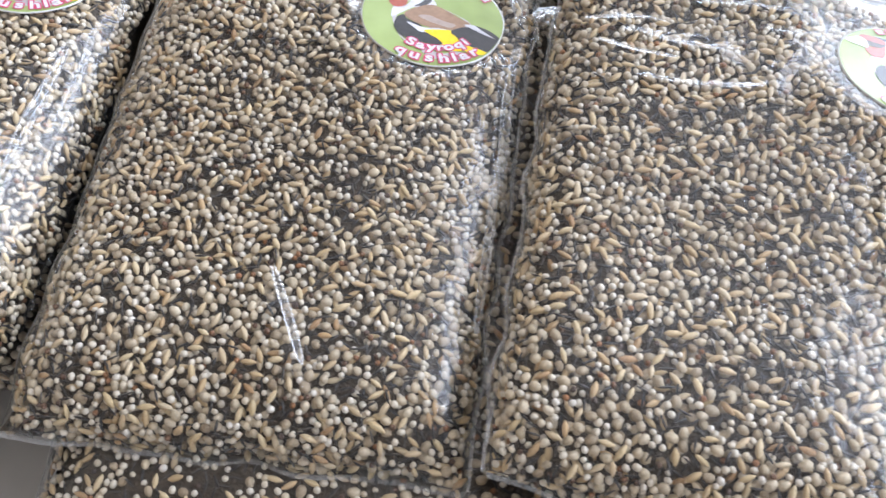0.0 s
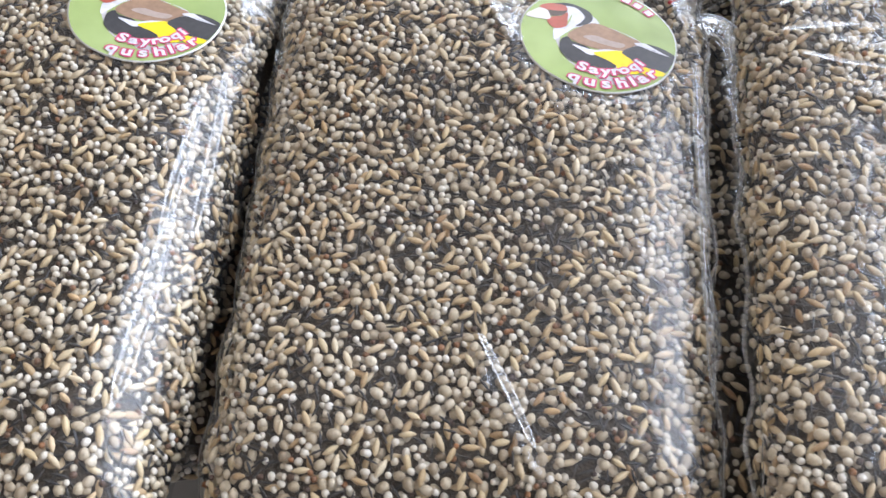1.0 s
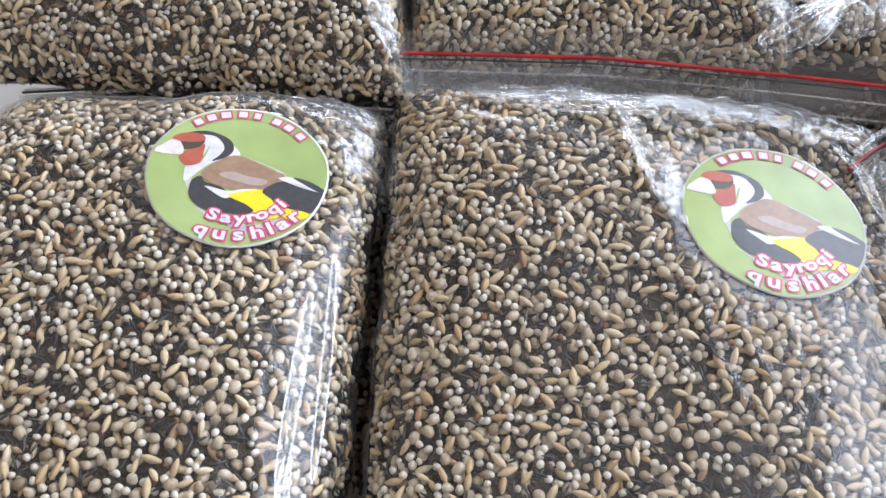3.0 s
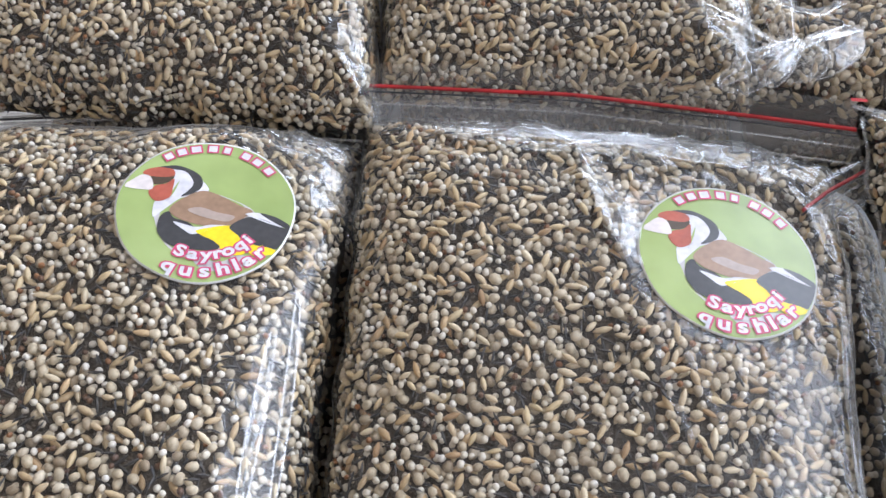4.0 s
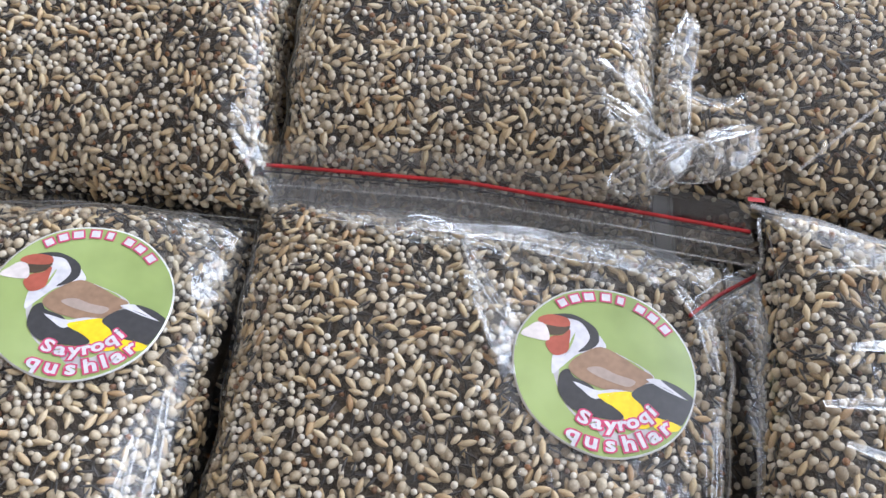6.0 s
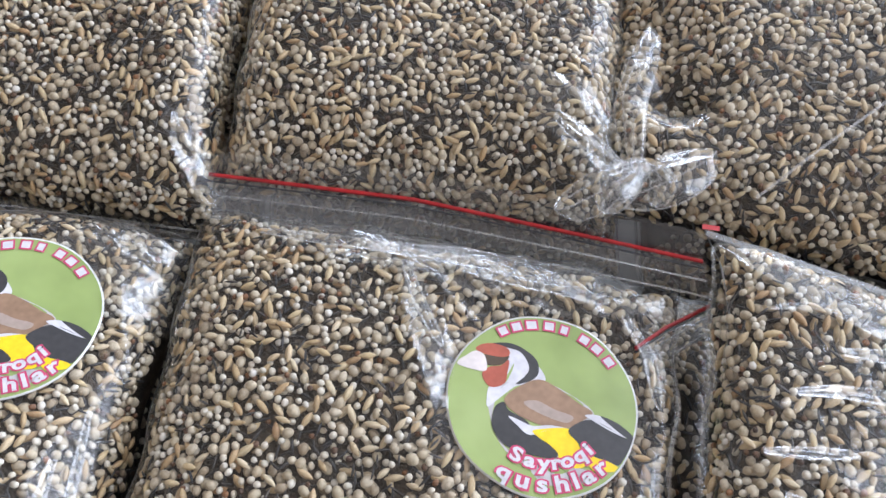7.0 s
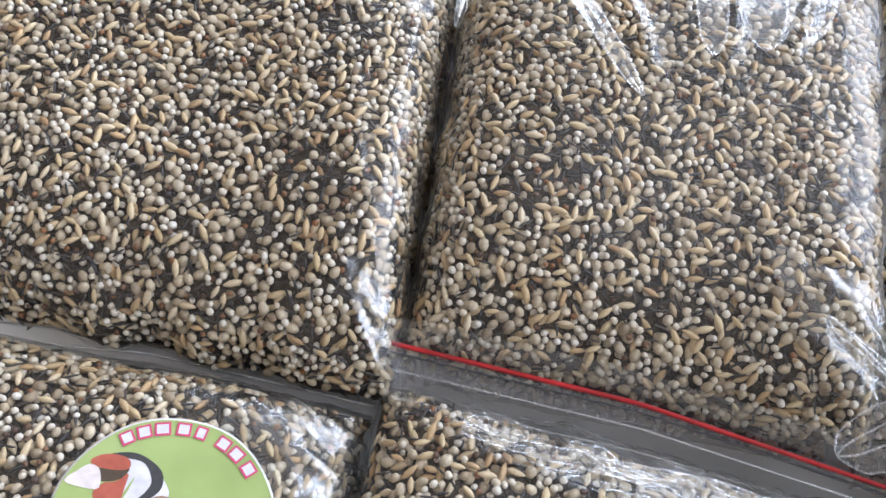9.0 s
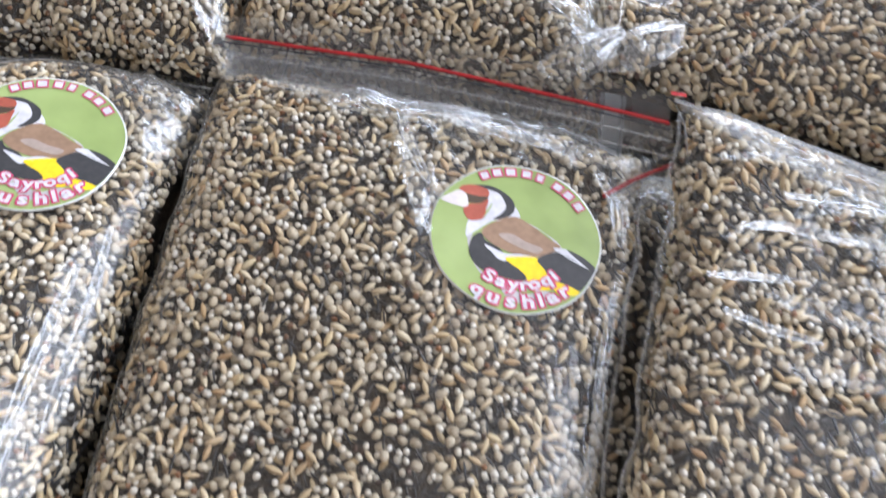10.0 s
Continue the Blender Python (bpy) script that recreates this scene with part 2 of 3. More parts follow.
def seed_mesh(name, pos, nrm, kinds, rng):
    V, F, M, base = [], [], [], 0
    for k, (a, b, c, (tv, tf), _) in enumerate(KINDS):
        sel = np.where(kinds == k)[0]
        if not len(sel):
            continue
        m = len(sel)
        n = nrm[sel] + rng.normal(0, 0.13, (m, 3))
        n /= np.linalg.norm(n, axis=1)[:, None]
        h = rng.normal(0, 1, (m, 3))
        x = np.cross(n, h)
        x /= np.linalg.norm(x, axis=1)[:, None]
        y = np.cross(n, x)
        size = rng.uniform(0.84, 1.14, (m, 1)) * np.array([[b, c, a]]) * rng.uniform(0.92, 1.08, (m, 3))
        v = tv[None] * size[:, None, :]
        if k == 3:
            v[:, :, 0] += (tv[None, :, 2] ** 2) * size[:, None, 0] * rng.uniform(-0.3, 0.3, (m, 1))
        elif k == 1:
            # hemp is egg-shaped
            v[:, :, 0] *= 1 + 0.16 * tv[None, :, 2]
        w = v[:, :, 0:1] * y[:, None] + v[:, :, 1:2] * n[:, None] + v[:, :, 2:3] * x[:, None] + pos[sel][:, None]
        V.append(w.reshape(-1, 3))
        F.append((tf[None] + (np.arange(m) * len(tv))[:, None, None] + base).reshape(-1, 3))
        M.append(np.full(m * len(tf), k))
        base += m * len(tv)
    V, F, M = np.concatenate(V), np.concatenate(F), np.concatenate(M)
    me = bpy.data.meshes.new(name)
    me.vertices.add(len(V))
    me.vertices.foreach_set("co", V.astype(np.float32).ravel())
    me.loops.add(F.size)
    me.loops.foreach_set("vertex_index", F.astype(np.int32).ravel())
    me.polygons.add(len(F))
    me.polygons.foreach_set("loop_start", np.arange(0, F.size, 3, dtype=np.int32))
    me.polygons.foreach_set("material_index", M.astype(np.int32))
    me.polygons.foreach_set("use_smooth", np.ones(len(F), dtype=bool))
    me.update(calc_edges=True)
    return me


def scatter(P, N, keep, rng, dark, deep, tries=6.0):
    """Seeds thrown on a grid of places P with outward ways N, in two layers, none too near another of its layer."""
    nu, nv = P.shape[:2]
    q = grid_faces(nu, nv)
    flat, fn = P.reshape(-1, 3), N.reshape(-1, 3)
    d1, d2 = flat[q[:, 2]] - flat[q[:, 0]], flat[q[:, 3]] - flat[q[:, 1]]
    area = 0.5 * np.linalg.norm(np.cross(d1, d2), axis=1) * keep.ravel()[q].min(1)
    share = np.array([k[4] for k in KINDS])
    radius = np.array([0.5 * k[0] + 0.5 * k[1] for k in KINDS])
    thick = np.array([k[2] for k in KINDS])
    pos, nrm, kinds = [], [], []
    for layer, (depth, dense) in enumerate(((0.0001, 1.0), (0.0015, 0.8))[:1 + deep]):
        count = int(area.sum() / 4.0e-6 * tries * dense)
        cell = rng.choice(len(q), count, p=area / area.sum())
        s, t = rng.rand(count, 1), rng.rand(count, 1)
        c = flat[q[cell]]
        p = (c[:, 0] * (1 - s) + c[:, 1] * s) * (1 - t) + (c[:, 3] * (1 - s) + c[:, 2] * s) * t
        n = fn[q[cell, 0]]
        blot = field(p[:, 0], p[:, 1], dark, 0.055) + 0.8 * field(p[:, 0], p[:, 1], dark + 5, 0.017)
        r = rng.rand(count)
        edges = np.cumsum(share)
        k = np.searchsorted(edges, r * 0.9999)
        gone = (rng.rand(count) < np.clip(0.19 * blot, 0, 0.36))
        k = np.where(gone & (k < 3), 3, k)
        bins, used = {}, []
        gap, step = (0.86, 0.84)[layer], 0.0037
        keys = np.floor(p / step).astype(int)
        rr = radius[k]
        pl = p.tolist()
        for i in range(count):
            kx, ky, kz = keys[i]
            x, y, z = pl[i]
            ri, ok = rr[i], True
            for ax in (kx - 1, kx, kx + 1):
                for ay in (ky - 1, ky, ky + 1):
                    for az in (kz - 1, kz, kz + 1):
                        for (ox, oy, oz, orr) in bins.get((ax, ay, az), ()):
                            lim = gap * (ri + orr)
                            if (x - ox) ** 2 + (y - oy) ** 2 + (z - oz) ** 2 < lim * lim:
                                ok = False
                                break
                        if not ok:
                            break
                    if not ok:
                        break
                if not ok:
                    break
            if ok:
                bins.setdefault((kx, ky, kz), []).append((x, y, z, ri))
                used.append(i)
        used = np.array(used)
        pos.append(p[used] - n[used] * (depth + thick[k[used]][:, None] + rng.uniform(0, 0.0007, (len(used), 1))))
        nrm.append(n[used])
        kinds.append(k[used])
    return np.concatenate(pos), np.concatenate(nrm), np.concatenate(kinds)


# ---- bags ----
def bag_surface(corners, h, p, lumps, press, nu, nv, seed, side=1):
    """Places of a filled bag's upper (side 1) or lower (side -1) skin over its four seam corners (near left, near right, far right, far left)."""
    c = np.array(corners)
    e = 0.5 - 0.5 * np.cos(np.linspace(0, np.pi, nu))
    u = (0.35 * np.linspace(0, 1, nu) + 0.65 * e)[:, None]
    e = 0.5 - 0.5 * np.cos(np.linspace(0, np.pi, nv))
    v = (0.35 * np.linspace(0, 1, nv) + 0.65 * e)[None, :]
    S = (c[0] * ((1 - u) * (1 - v))[..., None] + c[1] * (u * (1 - v))[..., None] + c[2] * (u * v)[..., None] + c[3] * ((1 - u) * v)[..., None])
    power = p[2] if len(p) > 2 else 0.5
    g = lambda s, q: np.clip(1 - np.abs(2 * s - 1) ** q, 0, 1) ** power
    prof = np.where(u < 0.5, g(u, p[0]), g(u, p[4] if len(p) > 4 else p[0])) * np.where(v < 0.5, g(v, p[1]), g(v, p[3] if len(p) > 3 else p[1]))
    wob = 1 + 0.06 * field(S[..., 0], S[..., 1], seed, 0.12)
    rise = side * h * prof * wob
    for x, y, r, a in lumps:
        if side > 0:
            rise = rise + a * np.exp(-((S[..., 0] - x) ** 2 + (S[..., 1] - y) ** 2) / r ** 2) * prof ** 0.5
    S[..., 2] += rise
    # the seam wavers
    S[..., 0] += (1 - prof) * 0.0011 * field(S[..., 1] + 3, S[..., 0], seed + 2, 0.03)
    S[..., 1] += (1 - prof) * 0.0011 * field(S[..., 0] + 7, S[..., 1], seed + 3, 0.03)
    for (x, y, z), n, r in press:
        d = np.hypot(S[..., 0] - x, S[..., 1] - y)
        flat = z - (n[0] * (S[..., 0] - x) + n[1] * (S[..., 1] - y)) / n[2] - 0.0012
        w = np.clip((r + 0.022 - d) / 0.022, 0, 1)
        w = w * w * (3 - 2 * w)
        S[..., 2] = S[..., 2] * (1 - w) + flat * w
    du, dv = np.gradient(S, axis=0), np.gradient(S, axis=1)
    N = np.cross(du, dv)
    N /= np.linalg.norm(N, axis=2)[..., None] + 1e-12
    return S, N * side


def creased(S, N, creases, press, seed, crinkles=()):
    """The film over a skin: lifted a little, with soft waves and sharp creases (x, y to x, y, half width, height)."""
    x, y = S[..., 0], S[..., 1]
    lift = 0.0004 + 0.00035 * (field(x, y, seed + 11, 0.03) + 1) * 0.5
    for x0, y0, x1, y1, w, hgt in creases:
        dx, dy = x1 - x0, y1 - y0
        ll = math.hypot(dx, dy)
        t = ((x - x0) * dx + (y - y0) * dy) / ll ** 2
        bend = 0.10 * ll * np.sin(np.clip(t, 0, 1) * np.pi) * (0.5 if (seed + int(1e4 * x0)) % 2 else -0.5)
        d = ((x - x0) * dy - (y - y0) * dx) / ll + bend
        fade = np.clip(np.minimum(t + 0.08, 1.08 - t) * 5, 0, 1)
        lift = lift + hgt * np.exp(-(d / w) ** 2) * fade
    for cx, cy, rx, ry, turn, amp in crinkles:
        # a net of fine sharp folds, longer along turn than across it
        ca, sa = math.cos(radians(turn)), math.sin(radians(turn))
        a, b = (x - cx) * ca + (y - cy) * sa, (y - cy) * ca - (x - cx) * sa
        mask = np.clip(1.3 - (a / rx) ** 2 - (b / ry) ** 2, 0, 1)
        net = np.clip(1 - np.abs(field(a * 0.4 + cx, b, seed + 21, 0.020)), 0, 1) ** 3 + 0.7 * np.clip(1 - np.abs(field(a * 0.5 + cy, b + a * 0.3, seed + 22, 0.011)), 0, 1) ** 3
        lift = lift + amp * mask * net
    for (cx, cy, cz), n, r in press:
        d = np.hypot(x - cx, y - cy)
        w = np.clip((r + 0.004 - d) / 0.004, 0, 1)
        lift = lift * (1 - w) + 0.0003 * w
    return S + N * lift[..., None]


def ribbon(P, width_way, half):
    """A band along the places P, half wide to each side along width_way."""
    V = np.stack([P - width_way * half, P + width_way * half], 1)
    return V.reshape(-1, 3), grid_faces(len(P), 2)


SKINS = {}


def seed_bag(label, corners, h, hb, p=(5, 6), lumps=(), press=(), creases=(), crinkles=(), seed=1, keep=None, seams="lrb", group="bags of bird seed", dense=(120, 160), patches=()):
    c = np.array(corners)
    base = Vector((*c[:, :2].mean(0), c[:, 2].min() - hb))
    ob = tagged(new("seed_bag"), label=label, category="seed bag", group=group)
    ob.location = base
    off = np.array(base)
    rng = np.random.RandomState(seed)
    S, N = bag_surface(corners, h, p, lumps, press, 70, 90, seed)
    B, NB = bag_surface(corners, hb, p, (), (), 40, 50, seed, -1)
    ok = np.ones(S.shape[:2]) if keep is None else keep(S[..., 0], S[..., 1]).astype(float)
    pos, nrm, kinds = scatter(S, N, ok, rng, seed * 13 + 1, keep is None)
    part("seed_mix", seed_mesh("seed_mix", pos - off, nrm, kinds, rng), SEEDS, ob, "mixed canary, hemp, millet and black niger seeds", "stuff")
    # the packed filling under the outer seeds, its colour darkened for the shade between them
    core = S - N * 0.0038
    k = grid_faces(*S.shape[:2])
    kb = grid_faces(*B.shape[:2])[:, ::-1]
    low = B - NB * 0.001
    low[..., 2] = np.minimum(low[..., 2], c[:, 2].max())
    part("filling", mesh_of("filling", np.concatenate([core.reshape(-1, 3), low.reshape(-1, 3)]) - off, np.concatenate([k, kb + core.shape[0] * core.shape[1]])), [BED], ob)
    S2, N2 = bag_surface(corners, h, p, lumps, press, *dense, seed)
    film = creased(S2, N2, creases, press, seed, crinkles)
    SKINS[seed] = film.reshape(-1, 3)
    part("film", mesh_of("film", film.reshape(-1, 3) - off, grid_faces(*dense)), [FILM], ob, "clear glossy plastic film")
    # where the film lies in loose folds over itself
    for cx, cy, rx, ry, turn in patches:
        ca, sa = math.cos(radians(turn)), math.sin(radians(turn))
        x, y = film[..., 0], film[..., 1]
        a, b = (x - cx) * ca + (y - cy) * sa, (y - cy) * ca - (x - cx) * sa
        edge = 1 + 0.3 * field(x, y, seed + 41, 0.02)
        inside = ((a / rx) ** 2 + (b / ry) ** 2 < edge).ravel()
        for (px, py, pz), pn, pr in press:
            inside &= (np.hypot(x - px, y - py) > pr - 0.001).ravel()
        fold = np.clip(1 - np.abs(field(a * 0.35 + cx, b, seed + 43, 0.016)), 0, 1) ** 2
        v = (film + N2 * (0.0007 + 0.0011 * fold)[..., None]).reshape(-1, 3)
        q = grid_faces(*dense)
        q = q[inside[q].all(1)]
        if len(q):
            used, where = np.unique(q, return_inverse=True)
            part("loose_film", mesh_of("loose_film", v[used] - off, where.reshape(-1, 4)), [LOOSE], ob, "loose wrinkled film")
    # welded seams that stand out round the filling
    sides = {"l": (S[0], (-1, 0.1, 0.15)), "r": (S[-1], (1, -0.1, 0.15)), "b": (S[:, 0], (0.1, -1, 0.2)), "t": (S[:, -1], (0, 1, 0.2))}
    for s in seams:
        line, way = sides[s]
        w = np.array(way) / np.linalg.norm(way)
        line = line + w * 0.0006
        line[:, 2] += 0.0001 * np.sin(np.arange(len(line)) * 1.9 + seed)
        v, f = ribbon(line, np.tile(w, (len(line), 1)), 0.0009 if s == "b" else 0.0006)
        part("seam", mesh_of("seam", v - off, f), [EDGE], ob, "welded film seam")
    return ob, off


# ---- stickers ----
def letter_mesh(ch, size, grow):
    """Flat outline of one letter, centred, grown by an offset."""
    cu = bpy.data.curves.new("letter", "FONT")
    cu.body, cu.size, cu.align_x, cu.offset, cu.resolution_u = ch, size, "CENTER", grow, 3
    ob = bpy.data.objects.new("letter", cu)
    scene.collection.objects.link(ob)
    me = bpy.data.meshes.new_from_object(ob)
    v = np.array([tuple(x.co) for x in me.vertices]).reshape(-1, 3)
    f = [tuple(q.vertices) for q in me.polygons]
    bpy.data.objects.remove(ob)
    bpy.data.curves.remove(cu)
    bpy.data.meshes.remove(me)
    return v, f


# the printed patches of colour, outlined in millimetres from the sticker's middle
PATCHES = [
    (PGREY, ((-14.5, 0), (-13, 3), (-7.5, 4), (-2, 6), (5.5, 4), (13, 0), (12.5, -5), (7, -9), (6.5, -15), (-1.5, -17), (-6, -16), (-10, -12.5), (-13, -6.5))),
    (PGREY, ((-1.5, -17), (6, -15.5), (13.5, -16), (12, -19), (6, -21), (1, -20.5))),
    (PWHITE, ((-11, 13.5), (-6, 13), (-4, 8.5), (-5, 4.5), (-8, 2.5), (-12, -2), (-14, -4), (-14.5, -1), (-14, 2), (-11, 4), (-10.5, 9))),
    (PWHITE, ((-3.5, 10.5), (-1, 8.5), (0, 6), (-3, 4.5), (-4.5, 6.5))),
    (PBLACK, ((-15, 14), (-10, 15), (-5.5, 13.5), (-2.5, 11), (-2, 7.5), (-4, 5), (-7.5, 3.5), (-5.5, 6), (-4.5, 8.5), (-5.5, 11), (-7.5, 13), (-11, 13.5))),
    (PDARK, ((-16.5, 10.5), (-12, 11.5), (-10, 11), (-11.5, 8.5), (-14.5, 7.5), (-16.5, 8))),
    (PRED, ((-19, 11.5), (-18, 13), (-15, 14), (-11, 13.5), (-10, 11.5), (-12, 10.5), (-16.5, 10.5))),
    (PRED, ((-16.5, 4.5), (-15, 7), (-12, 8), (-10, 10), (-10, 6.5), (-10.5, 3), (-14, 1.5))),
    (PCREAM, ((-23.5, 6.5), (-21.5, 9), (-19, 11), (-16.5, 10), (-15.5, 6), (-18.5, 5.5))),
    (PBROWN, ((-9.5, 0), (-6, 3.5), (-1.5, 6), (3.5, 4.5), (9, 1.5), (13, -0.5), (10, -3.5), (6.5, -6), (1, -6.5), (-5.5, -5), (-9.5, -2.5))),
    (PTAUPE, ((-5, -1), (-1.5, 0), (3, -1.5), (8, -2.5), (6.5, -4.5), (2, -4), (-3, -2.5))),
    (PBLACK, ((-12.5, -7), (-12, -3.5), (-10, -2), (-8.5, -4), (-4.5, -5.5), (-2.5, -7), (0, -10), (3, -11), (5, -13), (3.5, -14.5), (-1.5, -14.5), (-6, -14), (-9.5, -12.5), (-12, -9.5))),
    (PWHITE, ((-8.5, -5.5), (-6, -6), (-2, -7), (2, -6), (6.5, -6), (2.5, -7), (-2.5, -9.5), (-6, -7.5))),
    (PYELLOW, ((-2, -8.5), (1.5, -7), (7, -6), (9.5, -9), (10.5, -10.5), (13, -12.5), (11, -15.5), (5.5, -15.5), (5, -13), (2.5, -11))),
    (PYELLOW, ((12, -12), (16.5, -12), (21, -14), (18.5, -15), (14, -15.5))),
    (PBLACK, ((7, -6.5), (10, -3.5), (13, -2.5), (17, -3.5), (21.5, -5.5), (24.5, -6), (24, -8.5), (22, -13), (17.5, -12.5), (12.5, -11.5), (9.5, -9))),
    (PWHITE, ((11, -1.5), (15.5, -1), (19.5, -3.5), (22, -5.5), (18, -4.5), (14, -3))),
    (PBLACK, ((15, -1), (19.5, -2), (23.5, -4.5), (25, -6.5), (22, -5.5), (18.5, -3.5))),
]


def sticker(parent, off, centre, normal, turn):
    """A round paper sticker of 50 mm on a bag; local plan in millimetres."""
    n = np.array(normal) / np.linalg.norm(normal)
    a = radians(turn)
    ex = np.array([math.cos(a), math.sin(a), 0.0])
    ex -= n * (ex @ n)
    ex /= np.linalg.norm(ex)
    ey = np.cross(n, ex)
    c = np.array(centre) - off

    def put(v2, level):
        v2 = np.asarray(v2, float)
        r2 = (v2 ** 2).sum(1)
        return c + (v2[:, :1] * ex + v2[:, 1:2] * ey) * 0.001 + n * (level * 0.000014 - 0.0000008 * r2)[:, None]

    def disc(cx, cy, rx, ry, rot, level, rim=False, sides=40, rings=4):
        t = np.linspace(0, 2 * np.pi, sides, endpoint=False)
        wav = 1 + (0.006 * np.sin(3 * t + turn) + 0.005 * np.sin(7 * t) if rim else 0)
        ca, sa = math.cos(radians(rot)), math.sin(radians(rot))
        pts = [np.array([[cx, cy]])]
        for k in range(1, rings + 1):
            x, y = rx * np.cos(t) * wav * k / rings, ry * np.sin(t) * wav * k / rings
            pts.append(np.stack([cx + x * ca - y * sa, cy + x * sa + y * ca], 1))
        pts = np.concatenate(pts)
        if not rim:
            rr = np.hypot(pts[:, 0], pts[:, 1])
            pts *= np.minimum(1, 24.3 / np.maximum(rr, 1e-6))[:, None]
        f = [(0, 1 + i, 1 + (i + 1) % sides) for i in range(sides)]
        for k in range(rings - 1):
            for i in range(sides):
                j = (i + 1) % sides
                f.append((1 + k * sides + i, 1 + (k + 1) * sides + i, 1 + (k + 1) * sides + j, 1 + k * sides + j))
        return put(pts, level), f

    def patch(outline, level):
        """A flat patch with a soft outline through a few corners."""
        q = np.array(outline, float)
        q0, q2, q3 = np.roll(q, 1, 0), np.roll(q, -1, 0), np.roll(q, -2, 0)
        pts = []
        for t in (0.0, 0.25, 0.5, 0.75):
            pts.append(0.5 * (2 * q + (q2 - q0) * t + (2 * q0 - 5 * q + 4 * q2 - q3) * t * t + (3 * q - q0 - 3 * q2 + q3) * t ** 3))
        pts = np.stack(pts, 1).reshape(-1, 2)
        pts *= np.minimum(1, 24.3 / np.maximum(np.hypot(pts[:, 0], pts[:, 1]), 1e-6))[:, None]
        return put(pts, level), [tuple(range(len(pts)))]

    v, f = disc(0, 0, 25, 25, 0, 0, True, 72, 6)
    # paper has a thickness: a rim turned down
    s = len(v)
    low = v[-72:] - n * 0.0003
    f = f + [(s - 72 + i, s + i, s + (i + 1) % 72, s - 72 + (i + 1) % 72) for i in range(72)]
    paper = part("sticker", mesh_of("sticker", np.concatenate([v, low]), f), [PAPER], parent, "round printed paper sticker, green with coloured patches")
    v, f = disc(0, 0, 24.5, 24.5, 0, 1, True, 72, 6)
    part("green_ground", mesh_of("green_ground", v, f), [GREEN], paper)
    for k, (m, outline) in enumerate(PATCHES):
        v, f = patch(outline, 2 + k)
        part("colour_patch", mesh_of("colour_patch", v, f), [m], paper)
    # a line of plain bars round the upper rim
    for grow, m, level in ((0.5, CRIMSON, 21), (0.0, PWHITE, 23)):
        for ang, w in ((124.5, 2.7), (114.2, 2.9), (103.4, 3.2), (90.8, 2.9), (80, 2.3), (64.6, 2.9), (54.1, 3.0), (42, 2.9)):
            t = radians(ang)
            o, rad, tan = 22.1 * np.array([math.cos(t), math.sin(t)]), np.array([math.cos(t), math.sin(t)]), np.array([math.sin(t), -math.cos(t)])
            V = np.array([o + tan * sx * (w / 2 - 0.25 + grow) + rad * sy * (1.15 + grow) for sx, sy in ((-1, -1), (1, -1), (1, 1), (-1, 1))])
            V *= np.minimum(1, 24.4 / np.hypot(V[:, 0], V[:, 1]))[:, None]
            part("printed_bar", mesh_of("printed_bar", put(V, level), [(0, 1, 2, 3)], False), [m], paper)
    for word, r, a0, a1, size in (("Sayroqi", 17.6, 250.5, 320, 4.9), ("qushlar", 23.1, 248.5, 317.5, 5.5)):
        for grow, m, level in ((0.58, CRIMSON, 21), (0.17, PWHITE, 23)):
            V, F = [], []
            widths = np.array([0.62 if q in "ir" else 0.45 if q == "l" else 1.0 for q in word])
            mid = np.cumsum(widths) - widths / 2
            mid = (mid - mid[0]) / (mid[-1] - mid[0])
            for ch, t in zip(word, mid):
                ang = radians(a0 + (a1 - a0) * t)
                lv, lf = letter_mesh(ch, size, grow)
                lv = lv[:, :2] * np.array([1.32, 1.0])
                # the foot of the letter stands on the arc
                up = -np.array([math.cos(ang), math.sin(ang)])
                rt = np.array([-math.sin(ang), math.cos(ang)])
                b = sum(len(q) for q in V)
                V.append(r * np.array([math.cos(ang), math.sin(ang)]) + lv[:, :1] * rt + lv[:, 1:2] * up)
                F += [tuple(i + b for i in q) for q in lf]
            V = np.concatenate(V)
            V *= np.minimum(1, 24.6 / np.hypot(V[:, 0], V[:, 1]))[:, None]
            part("lettering", mesh_of("lettering", put(V, level), F, False), [m], paper, word if m is PWHITE else "")
    return paper


mm = 0.001


def M(*rows):
    return [tuple(v * mm for v in r) for r in rows]


# ---- zip closures and loose film ----
def along(pts, count=60):
    """Evenly spaced places on a soft line through a few points."""
    p = np.array(pts, float)
    d = np.concatenate([[0], np.cumsum(np.linalg.norm(np.diff(p, axis=0), axis=1))])
    s = np.linspace(0, d[-1], count)
    out = np.stack([np.interp(s, d, p[:, i]) for i in range(3)], 1)
    k = np.array([1, 2, 3, 2, 1.0]) / 9
    for i in range(3):
        e = np.pad(out[:, i], 2, mode="reflect", reflect_type="odd")
        out[:, i] = np.convolve(e, k, "valid")
    return out


def sheet(low, high, rows, sag, seed, wave=0.0006):
    """A film sheet between two lines, bowed by sag and rippled."""
    t = np.linspace(0, 1, rows)[None, :, None]
    S = low[:, None] * (1 - t) + high[:, None] * t
    S[..., 2] += sag * np.sin(np.pi * t[..., 0])
    S[..., 2] += wave * field(S[..., 0], S[..., 1] * 0.2, seed, 0.05)
    return S


